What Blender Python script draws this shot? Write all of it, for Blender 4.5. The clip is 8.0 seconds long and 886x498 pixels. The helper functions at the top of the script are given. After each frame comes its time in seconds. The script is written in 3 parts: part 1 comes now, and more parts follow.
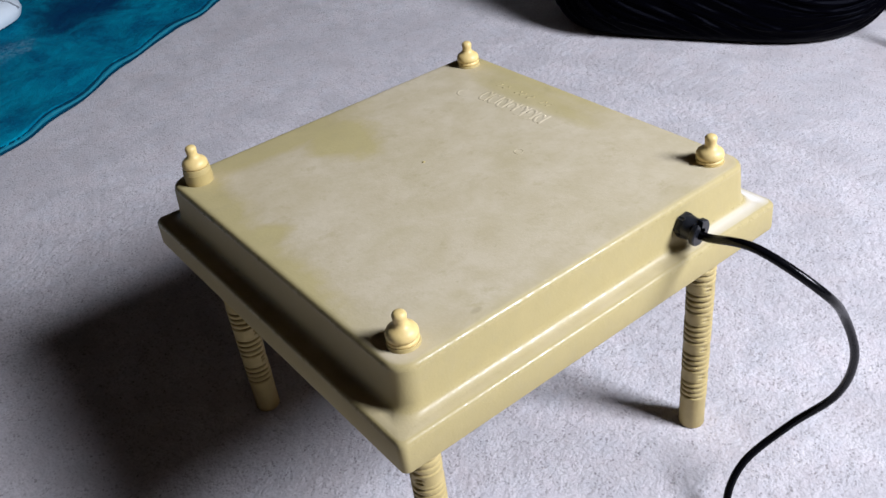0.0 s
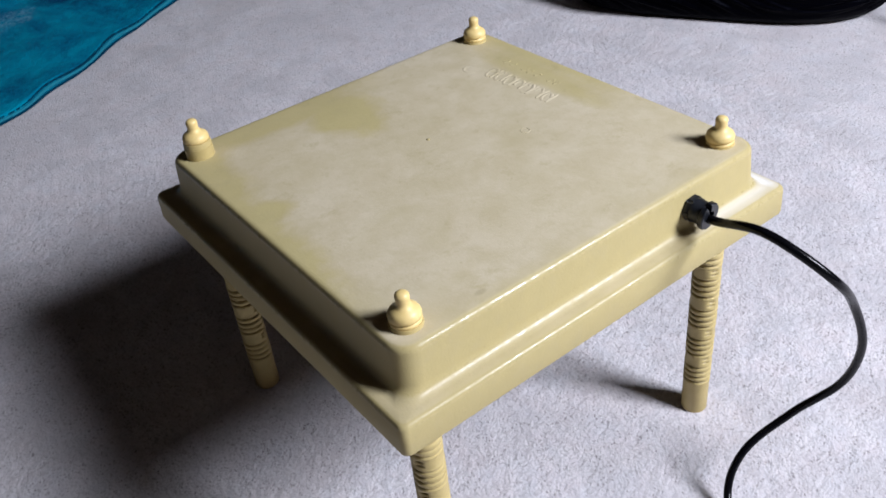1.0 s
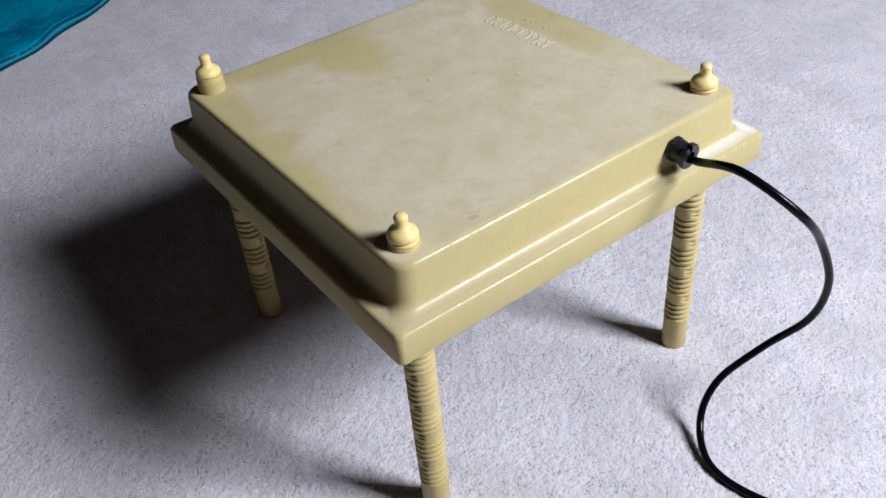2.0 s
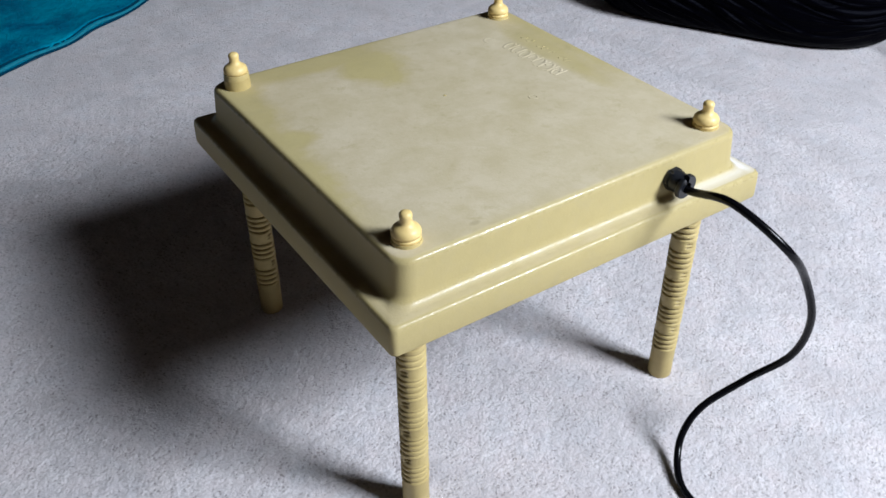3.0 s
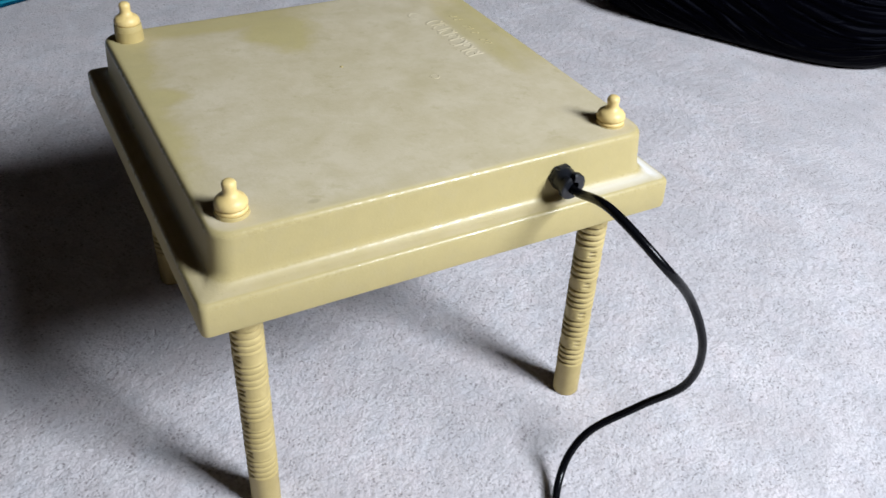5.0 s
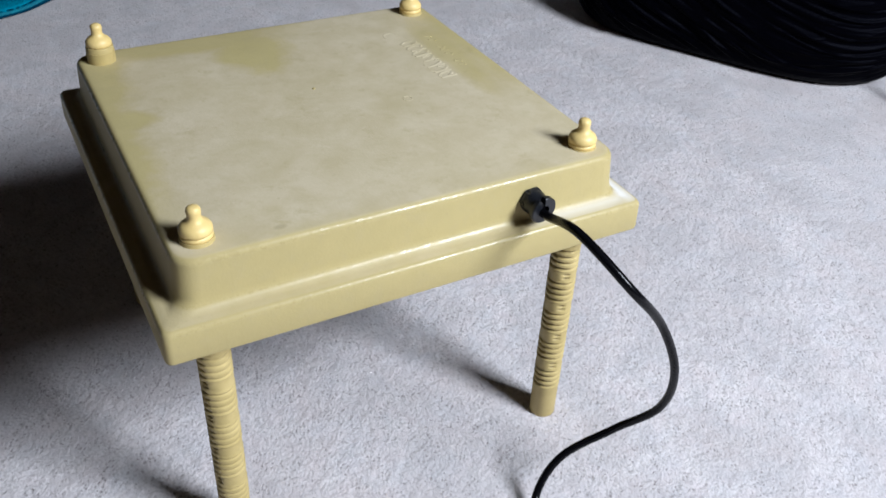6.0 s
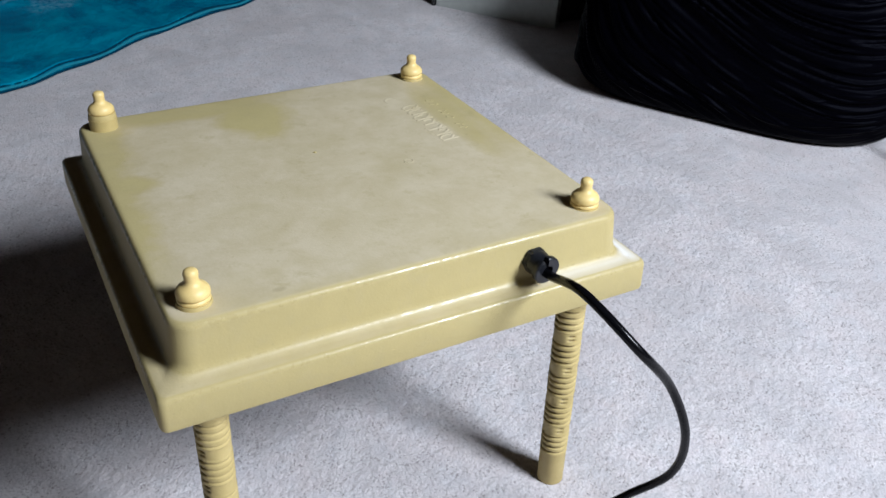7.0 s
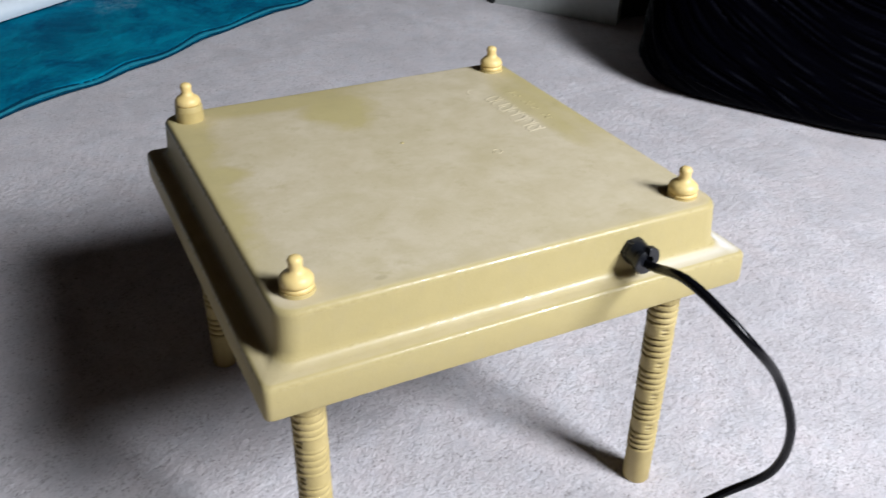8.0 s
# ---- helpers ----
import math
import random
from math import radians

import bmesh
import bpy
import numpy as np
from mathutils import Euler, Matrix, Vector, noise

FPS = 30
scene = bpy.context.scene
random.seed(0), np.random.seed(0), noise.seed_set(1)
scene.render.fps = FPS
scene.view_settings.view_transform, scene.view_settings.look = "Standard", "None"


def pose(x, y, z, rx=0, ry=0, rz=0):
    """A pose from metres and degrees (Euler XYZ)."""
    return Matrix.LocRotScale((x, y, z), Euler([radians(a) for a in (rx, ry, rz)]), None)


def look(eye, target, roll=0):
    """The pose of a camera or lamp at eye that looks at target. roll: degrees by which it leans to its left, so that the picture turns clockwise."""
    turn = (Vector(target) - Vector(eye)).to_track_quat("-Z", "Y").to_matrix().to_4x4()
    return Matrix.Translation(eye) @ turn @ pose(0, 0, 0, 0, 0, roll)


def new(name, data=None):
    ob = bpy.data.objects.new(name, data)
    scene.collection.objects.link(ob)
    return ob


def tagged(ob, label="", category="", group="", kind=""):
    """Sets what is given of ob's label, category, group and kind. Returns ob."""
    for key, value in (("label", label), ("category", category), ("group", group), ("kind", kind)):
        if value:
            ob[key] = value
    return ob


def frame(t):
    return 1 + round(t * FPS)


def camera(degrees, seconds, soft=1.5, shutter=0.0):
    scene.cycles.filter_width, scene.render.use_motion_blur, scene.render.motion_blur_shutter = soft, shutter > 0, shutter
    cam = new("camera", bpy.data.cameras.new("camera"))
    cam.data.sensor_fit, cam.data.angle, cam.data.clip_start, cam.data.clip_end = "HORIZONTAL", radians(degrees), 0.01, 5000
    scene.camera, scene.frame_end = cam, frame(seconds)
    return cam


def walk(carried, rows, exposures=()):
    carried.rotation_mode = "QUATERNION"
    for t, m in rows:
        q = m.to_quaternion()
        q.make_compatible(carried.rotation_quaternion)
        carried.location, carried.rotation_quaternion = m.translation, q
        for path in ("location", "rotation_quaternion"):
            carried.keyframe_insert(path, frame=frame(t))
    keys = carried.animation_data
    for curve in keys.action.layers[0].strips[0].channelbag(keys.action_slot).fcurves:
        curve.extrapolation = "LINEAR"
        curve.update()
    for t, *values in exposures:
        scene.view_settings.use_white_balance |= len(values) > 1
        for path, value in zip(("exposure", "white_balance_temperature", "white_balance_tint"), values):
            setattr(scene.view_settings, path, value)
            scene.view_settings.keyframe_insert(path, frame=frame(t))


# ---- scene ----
cam = camera(52.74, 8.0, shutter=0.35)
PATH = [
    (0, (-0.2873, -0.3765, 0.5372), (0.1484, 0.2296, -0.0504), -4.72),
    (0.5, (-0.2853, -0.3723, 0.5357), (0.1513, 0.2351, -0.0498), -4.22),
    (1, (-0.2842, -0.3693, 0.5334), (0.1404, 0.2258, -0.0732), -3.96),
    (1.5, (-0.2935, -0.3802, 0.5345), (0.1129, 0.1921, -0.1057), -3.50),
    (1.7, (-0.2980, -0.3872, 0.5401), (0.1090, 0.1823, -0.1022), -3.15),
    (2.8, (-0.3278, -0.4328, 0.5425), (0.0911, 0.1656, -0.0650), 0.99),
    (3, (-0.3239, -0.4287, 0.5417), (0.0976, 0.1694, -0.0642), 2.43),
    (3.5, (-0.2946, -0.4330, 0.5381), (0.1139, 0.1827, -0.0590), 5.10),
    (4, (-0.2455, -0.4448, 0.5342), (0.1237, 0.1923, -0.0660), 4.79),
    (4.5, (-0.2262, -0.4509, 0.5177), (0.1195, 0.1910, -0.0914), 3.70),
    (4.7, (-0.2170, -0.4578, 0.5126), (0.1435, 0.1744, -0.0981), 4.51),
    (5.8, (-0.1967, -0.4611, 0.5160), (0.1885, 0.1566, -0.0945), 5.95),
    (6, (-0.1926, -0.4594, 0.5179), (0.1918, 0.1670, -0.0841), 5.59),
    (6.5, (-0.1910, -0.4599, 0.5136), (0.2003, 0.1913, -0.0568), 4.98),
    (7, (-0.1884, -0.4577, 0.5100), (0.2076, 0.2127, -0.0342), 4.37),
    (7.5, (-0.2038, -0.4447, 0.5019), (0.2109, 0.2264, -0.0274), 4.90),
    (8, (-0.2164, -0.4407, 0.4968), (0.1451, 0.2501, -0.0460), 2.79),
]
EXPOSURES = [(0.0, 0.0, 6230, 12), (1.5, -0.03, 6210, 11), (3.0, -0.02, 6200, 6), (4.5, -0.03, 6280, 6), (6.0, -0.12, 6220, 6), (7.0, -0.12, 6210, 6), (7.5, -0.04, 6330, 7), (8.0, 0.02, 6460, 8)]
walk(cam, [(t, look(eye, target, roll)) for t, eye, target, roll in PATH], EXPOSURES)

# ---- light: one window in the south wall, pale sky outside ----
WINDOW = (0.80, -1.50, 1.44)          # centre of the window opening
WIN_W, WIN_H = 0.54, 0.62
world = bpy.data.worlds.new("sky")
scene.world = world
world.use_nodes = True
wn = world.node_tree.nodes
sky = wn.new("ShaderNodeTexSky")
sky.sky_type, sky.sun_disc = "NISHITA", False
sky.sun_elevation, sky.sun_rotation = radians(41), radians(150)
world.node_tree.links.new(sky.outputs["Color"], wn["Background"].inputs["Color"])
wn["Background"].inputs["Strength"].default_value = 0.10

lamp = bpy.data.lights.new("window_light", "AREA")
lamp.shape, lamp.size, lamp.size_y = "RECTANGLE", WIN_W, WIN_H
lamp.energy, lamp.color = 71.0, (0.87, 0.905, 0.98)
window_light = new("window_light", lamp)
window_light.matrix_world = look((WINDOW[0], WINDOW[1] + 0.25, WINDOW[2] - 0.05), (0.15, -0.05, 0.0))


# ---- materials ----
class Nodes:
    """Short hand for building a node material."""

    def __init__(self, name):
        self.mat = bpy.data.materials.new(name)
        self.mat.use_nodes = True
        self.nt = self.mat.node_tree
        self.bsdf = self.nt.nodes["Principled BSDF"]
        self.coord = self.nt.nodes.new("ShaderNodeTexCoord").outputs["Object"]

    def link(self, a, b):
        self.nt.links.new(a, b)

    def set(self, **kw):
        for k, v in kw.items():
            sock = self.bsdf.inputs[k.replace("_", " ")]
            if isinstance(v, bpy.types.NodeSocket):
                self.link(v, sock)
            else:
                sock.default_value = (*v, 1.0) if isinstance(v, tuple) else v

    def noise(self, scale, detail=3.0, rough=0.55, stretch=None, vector=None, distortion=0.0):
        n = self.nt.nodes.new("ShaderNodeTexNoise")
        n.inputs["Scale"].default_value = scale
        n.inputs["Detail"].default_value = detail
        n.inputs["Roughness"].default_value = rough
        n.inputs["Distortion"].default_value = distortion
        v = vector or self.coord
        if stretch:
            m = self.nt.nodes.new("ShaderNodeMapping")
            m.inputs["Scale"].default_value = stretch
            self.link(v, m.inputs["Vector"])
            v = m.outputs["Vector"]
        self.link(v, n.inputs["Vector"])
        return n.outputs["Fac"]

    def cells(self, scale, out="Distance", vector=None):
        v = self.nt.nodes.new("ShaderNodeTexVoronoi")
        v.inputs["Scale"].default_value = scale
        self.link(vector or self.coord, v.inputs["Vector"])
        return v.outputs[out]

    def ramp(self, fac, *stops):
        r = self.nt.nodes.new("ShaderNodeValToRGB")
        el = r.color_ramp.elements
        while len(el) < len(stops):
            el.new(0.5)
        for e, (p, c) in zip(el, stops):
            e.position = p
            e.color = (*c, 1.0) if isinstance(c, tuple) else (c, c, c, 1.0)
        self.link(fac, r.inputs["Fac"])
        return r.outputs["Color"]

    def mix(self, fac, a, b, mode="MIX"):
        m = self.nt.nodes.new("ShaderNodeMix")
        m.data_type, m.blend_type = "RGBA", mode
        for sock, v in ((m.inputs["Factor"], fac), (m.inputs["A"], a), (m.inputs["B"], b)):
            if isinstance(v, bpy.types.NodeSocket):
                self.link(v, sock)
            elif isinstance(v, tuple):
                sock.default_value = (*v, 1.0)
            else:
                sock.default_value = v
        return m.outputs["Result"]

    def math(self, op, a, b=0.0, clamp=False):
        m = self.nt.nodes.new("ShaderNodeMath")
        m.operation, m.use_clamp = op, clamp
        for sock, v in zip(m.inputs, (a, b)):
            if isinstance(v, bpy.types.NodeSocket):
                self.link(v, sock)
            else:
                sock.default_value = v
        return m.outputs["Value"]

    def axes(self):
        s = self.nt.nodes.new("ShaderNodeSeparateXYZ")
        self.link(self.coord, s.inputs["Vector"])
        return s.outputs["X"], s.outputs["Y"], s.outputs["Z"]

    def spot(self, x, y, rx, ry, wob):
        """1 inside an uneven blotch at (x, y), 0 outside it."""
        X, Y, _ = self.axes()
        dx = self.math("DIVIDE", self.math("SUBTRACT", X, x), rx)
        dy = self.math("DIVIDE", self.math("SUBTRACT", Y, y), ry)
        d = self.math("SQRT", self.math("ADD", self.math("MULTIPLY", dx, dx), self.math("MULTIPLY", dy, dy)))
        d = self.math("ADD", d, self.math("MULTIPLY", self.math("SUBTRACT", wob, 0.5), 1.6))
        return self.math("MULTIPLY", self.math("SUBTRACT", 1.15, d), 1.8, True)

    def colour_noise(self, scale):
        n = self.nt.nodes.new("ShaderNodeTexNoise")
        n.inputs["Scale"].default_value = scale
        self.link(self.coord, n.inputs["Vector"])
        return n.outputs["Color"]

    def shifted(self, by):
        m = self.nt.nodes.new("ShaderNodeMapping")
        m.inputs["Location"].default_value = (by, by * 0.7, by * 1.3)
        self.link(self.coord, m.inputs["Vector"])
        return m.outputs["Vector"]

    def bump(self, height, strength, distance):
        b = self.nt.nodes.new("ShaderNodeBump")
        b.inputs["Strength"].default_value = strength
        b.inputs["Distance"].default_value = distance
        self.link(height, b.inputs["Height"])
        self.link(b.outputs["Normal"], self.bsdf.inputs["Normal"])


PLASTIC, CLEAN, DUST = (0.458, 0.372, 0.176), (0.405, 0.330, 0.150), (0.605, 0.525, 0.382)


def plastic_body():
    n = Nodes("aged_beige_plastic")
    X, Y, Z = n.axes()
    wob = n.noise(22.0, 7.0, 0.68)
    fine = n.noise(120.0, 3.0)
    # grey dust film on the flat top, wiped thinner along three of its edges
    shake = n.math("MULTIPLY", n.math("SUBTRACT", n.noise(34.0, 6.0, 0.7), 0.5), 0.035)

    def beyond(v, at, soft):
        return n.math("MULTIPLY", n.math("SUBTRACT", n.math("ADD", v, shake), at), 1.0 / soft, True)

    back = n.math("MULTIPLY", beyond(Y, 0.100, 0.030), beyond(n.math("MULTIPLY", X, -1.0), -0.040, 0.05))
    right = n.math("MULTIPLY", beyond(X, 0.102, 0.030), beyond(Y, -0.05, 0.05))
    left = n.math("MULTIPLY", beyond(n.math("SUBTRACT", n.math("MULTIPLY", Y, 0.07), X), 0.109, 0.018), beyond(Y, -0.12, 0.06))
    front = n.math("MULTIPLY", beyond(n.math("MULTIPLY", Y, -1.0), 0.122, 0.016), 0.55)
    margin = n.math("MAXIMUM", n.math("MAXIMUM", back, front), n.math("MAXIMUM", right, left))
    inside = n.math("SUBTRACT", 1.0, n.math("MULTIPLY", margin, 0.92))
    top = n.math("MULTIPLY", n.math("SUBTRACT", Z, 0.2183), 1600.0, True)
    clear = n.math("MAXIMUM", n.spot(-0.021, 0.085, 0.028, 0.033, wob), n.spot(-0.124, 0.022, 0.019, 0.013, wob))
    clear = n.math("MAXIMUM", clear, n.math("MULTIPLY", n.spot(-0.055, 0.118, 0.05, 0.016, wob), 0.7))
    clear = n.math("MAXIMUM", clear, n.math("MULTIPLY", n.spot(0.108, 0.03, 0.012, 0.07, wob), 0.6))
    film = n.math("MULTIPLY", n.math("MULTIPLY", inside, top), n.math("SUBTRACT", 1.0, clear), True)
    film = n.math("MULTIPLY", film, n.math("ADD", 0.72, n.math("MULTIPLY", n.noise(9.0, 5.0), 0.38)), True)
    edge_dust = n.math("MULTIPLY", top, 0.20)
    film = n.math("MAXIMUM", film, edge_dust)
    ledge = n.math("MULTIPLY", n.math("MULTIPLY", n.math("SUBTRACT", Z, 0.1886), 2500.0, True), n.math("MULTIPLY", n.math("SUBTRACT", 0.1922, Z), 700.0, True))
    film = n.math("MAXIMUM", film, n.math("MULTIPLY", ledge, n.math("ADD", 0.14, n.math("MULTIPLY", n.noise(60.0, 4.0), 0.5))))
    base = n.mix(n.ramp(fine, (0.3, 0.0), (0.7, 1.0)), PLASTIC, CLEAN)
    base = n.mix(0.72, base, PLASTIC)
    base = n.mix(n.math("MULTIPLY", n.math("MAXIMUM", clear, n.math("MULTIPLY", margin, 0.80)), n.math("MULTIPLY", top, 0.85)), base, (0.480, 0.405, 0.165))
    col = n.mix(film, base, n.mix(n.ramp(n.noise(45.0, 5.0), (0.35, 0.0), (0.7, 1.0)), DUST, (0.545, 0.465, 0.318)))
    mottle = n.math("MULTIPLY", n.ramp(n.noise(26.0, 6.0, 0.7, distortion=0.4), (0.42, 0.0), (0.72, 1.0)), 0.38)
    col = n.mix(mottle, col, (0.40, 0.335, 0.165))
    streak = n.math("MULTIPLY", n.ramp(n.noise(90.0, 5.0, 0.7, vector=n.shifted(2.1)), (0.50, 0.0), (0.72, 1.0)), 0.30)
    col = n.mix(streak, col, (0.42, 0.35, 0.20))
    low = n.math("MULTIPLY", n.math("SUBTRACT", 0.1915, Z), 500.0, True)
    # window glare on the ledge's front right corner, painted pale into the colour
    corner_glare = n.math("MAXIMUM", n.spot(0.1445, -0.112, 0.016, 0.052, wob), n.math("MULTIPLY", n.spot(0.118, -0.141, 0.040, 0.009, wob), 0.5))
    corner_glare = n.math("MULTIPLY", corner_glare, n.math("MULTIPLY", low, n.math("MULTIPLY", n.math("SUBTRACT", Z, 0.1886), 1500.0, True)))
    col = n.mix(n.math("MULTIPLY", corner_glare, 0.9), col, (0.80, 0.78, 0.76))
    col = n.mix(n.math("MULTIPLY", n.spot(-0.0772, -0.1245, 0.0035, 0.0022, fine), n.math("MULTIPLY", top, 0.28)), col, (0.22, 0.17, 0.09))
    # edges rubbed smooth by handling
    polished = 0.0
    for z0, z1 in ((0.2146, 0.2187), (0.1893, 0.1935), (0.1852, 0.1888)):
        band = n.math("MULTIPLY", n.math("MULTIPLY", n.math("SUBTRACT", Z, z0), 1500.0, True), n.math("MULTIPLY", n.math("SUBTRACT", z1, Z), 1500.0, True))
        polished = n.math("MAXIMUM", band, polished)
    polished = n.math("MULTIPLY", polished, n.ramp(n.noise(150.0, 4.0, 0.7, vector=n.shifted(5.3)), (0.36, 0.25), (0.60, 1.0)))
    blots = n.math("MULTIPLY", n.ramp(n.noise(48.0, 6.0, 0.75, vector=n.shifted(8.9)), (0.58, 0.0), (0.70, 1.0)), top)
    col = n.mix(n.math("MULTIPLY", blots, 0.42), col, (0.37, 0.305, 0.15))
    specks = n.ramp(n.noise(330.0, 2.0), (0.70, 0.0), (0.76, 1.0))
    col = n.mix(n.math("MULTIPLY", specks, 0.25), col, (0.30, 0.25, 0.13))
    n.set(Base_Color=col, Roughness=n.math("ADD", n.math("SUBTRACT", 0.46, n.math("MULTIPLY", polished, 0.22)), n.math("MULTIPLY", film, 0.18)),
          Specular_IOR_Level=n.math("ADD", 0.13, n.math("MULTIPLY", polished, 0.30)))
    n.bump(n.mix(0.5, n.noise(640.0, 2.0), n.noise(210.0, 3.0)), 0.29, 0.0006)
    return n.mat


def plain(name, a, b, rough, scale, bump=0.0, dist=0.001, bscale=None, spec=0.5):
    n = Nodes(name)
    f = n.mix(0.5, n.noise(scale, 4.0), n.noise(scale * 7.3, 3.0))
    n.set(Base_Color=n.mix(n.ramp(f, (0.35, 0.0), (0.65, 1.0)), a, b),
          Roughness=n.math("ADD", rough - 0.06, n.math("MULTIPLY", n.noise(scale * 3.1), 0.12)), Specular_IOR_Level=spec)
    if bump:
        n.bump(n.noise(bscale or scale * 8, 3.0), bump, dist)
    return n.mat


def leg_material():
    """Leg plastic, unevenly darker brown in the grooves."""
    n = Nodes("grooved_leg_plastic")
    X, Y, _ = n.axes()
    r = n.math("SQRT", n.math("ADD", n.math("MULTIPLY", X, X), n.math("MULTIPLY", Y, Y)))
    in_groove = n.math("MULTIPLY", n.math("SUBTRACT", 0.00915, r), 900.0, True)
    in_groove = n.math("MULTIPLY", in_groove, n.ramp(n.noise(70.0, 4.0), (0.30, 0.35), (0.60, 1.0)), True)
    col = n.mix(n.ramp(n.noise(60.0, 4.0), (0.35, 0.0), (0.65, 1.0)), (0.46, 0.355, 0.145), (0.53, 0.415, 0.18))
    n.set(Base_Color=n.mix(n.math("MULTIPLY", in_groove, 0.75), col, (0.15, 0.10, 0.045)), Roughness=0.5, Specular_IOR_Level=0.35)
    n.bump(n.noise(480.0, 3.0), 0.15, 0.0005)
    return n.mat


def carpet_material():
    n = Nodes("pale_grey_carpet")
    warp = n.mix(0.0022, n.coord, n.colour_noise(240.0))
    gap = n.cells(420.0, vector=warp)
    tuft = n.math("ADD", n.math("MULTIPLY", n.noise(430.0, 3.0, 0.65), 0.55), n.math("MULTIPLY", n.math("SUBTRACT", 0.85, gap), 0.45))
    coarse = n.noise(150.0, 3.0, 0.6)
    patch = n.noise(16.0, 5.0, 0.65, distortion=0.6)
    hue = n.noise(60.0, 3.0)
    col = n.mix(n.ramp(tuft, (0.22, 0.0), (0.46, 1.0)), (0.44, 0.412, 0.424), (0.69, 0.652, 0.668))
    col = n.mix(n.math("MULTIPLY", n.ramp(coarse, (0.35, 0.0), (0.7, 1.0)), 0.30), col, (0.47, 0.452, 0.464))
    col = n.mix(n.math("MULTIPLY", n.ramp(hue, (0.40, 0.0), (0.66, 1.0)), 0.38), col, (0.60, 0.520, 0.545))
    cool = n.noise(38.0, 4.0, 0.6, vector=n.shifted(3.7))
    col = n.mix(n.math("MULTIPLY", n.ramp(cool, (0.45, 0.0), (0.68, 1.0)), 0.35), col, (0.51, 0.528, 0.585))
    col = n.mix(n.math("MULTIPLY", n.ramp(patch, (0.45, 0.0), (0.60, 1.0)), 0.50), col, (0.435, 0.412, 0.426))
    broad = n.noise(5.0, 4.0, 0.6, distortion=0.8)
    col = n.mix(n.math("MULTIPLY", n.ramp(broad, (0.42, 0.0), (0.62, 1.0)), 0.34), col, (0.47, 0.442, 0.458))
    warm = n.ramp(n.noise(13.0, 6.0, 0.7, vector=n.shifted(6.1), distortion=0.5), (0.48, 0.0), (0.66, 1.0))
    col = n.mix(n.math("MULTIPLY", warm, 0.40), col, (0.55, 0.480, 0.480))
    fleck = n.ramp(n.noise(210.0, 2.0, 0.5), (0.69, 0.0), (0.73, 1.0))
    col = n.mix(n.math("MULTIPLY", fleck, 0.55), col, (0.14, 0.12, 0.115))
    # pits between the tufts; their shade is painted dark into the colour
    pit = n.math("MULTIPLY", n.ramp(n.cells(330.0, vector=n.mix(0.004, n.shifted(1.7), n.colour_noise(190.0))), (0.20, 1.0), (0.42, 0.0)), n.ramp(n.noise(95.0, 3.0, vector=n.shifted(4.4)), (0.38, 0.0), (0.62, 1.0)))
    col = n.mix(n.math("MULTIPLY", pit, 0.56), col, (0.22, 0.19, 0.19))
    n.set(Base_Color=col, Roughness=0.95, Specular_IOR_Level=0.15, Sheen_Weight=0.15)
    n.bump(n.math("SUBTRACT", tuft, n.math("MULTIPLY", pit, 0.40)), 0.42, 0.0021)
    return n.mat


def rug_material():
    n = Nodes("teal_velour")
    pile = n.noise(260.0, 3.0)
    nap = n.noise(12.0, 7.0, 0.68, distortion=0.4)
    col = n.mix(n.ramp(nap, (0.38, 0.0), (0.60, 1.0)), (0.0, 0.070, 0.170), (0.001, 0.240, 0.370))
    col = n.mix(n.math("MULTIPLY", n.ramp(pile, (0.3, 0.0), (0.7, 1.0)), 0.4), col, (0.002, 0.25, 0.39))
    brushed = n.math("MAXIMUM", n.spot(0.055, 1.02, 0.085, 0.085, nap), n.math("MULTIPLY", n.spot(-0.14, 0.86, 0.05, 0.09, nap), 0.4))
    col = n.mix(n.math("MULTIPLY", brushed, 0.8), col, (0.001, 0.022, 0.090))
    lint = n.math("MULTIPLY", n.math("MAXIMUM", n.spot(-0.06, 0.952, 0.040, 0.032, n.noise(40.0, 4.0)), n.spot(-0.15, 0.992, 0.060, 0.018, n.noise(40.0, 4.0))), n.ramp(n.noise(110.0, 6.0, 0.7), (0.40, 0.0), (0.66, 1.0)))
    col = n.mix(n.math("MULTIPLY", lint, 0.60), col, (0.16, 0.36, 0.50))
    n.set(Base_Color=col, Roughness=0.95, Specular_IOR_Level=0.08)
    n.bump(n.noise(420.0, 3.0), 0.7, 0.002)
    return n.mat


def bag_material():
    n = Nodes("black_ribbed_fabric")
    f = n.noise(60.0, 4.0, stretch=(1.0, 1.0, 3.0))
    n.set(Base_Color=n.mix(f, (0.0003, 0.0003, 0.0008), (0.0008, 0.0008, 0.0022)), Roughness=0.42, Specular_IOR_Level=0.018, Specular_Tint=(0.70, 0.74, 1.0))
    n.bump(n.noise(700.0, 2.0), 0.3, 0.001)
    return n.mat


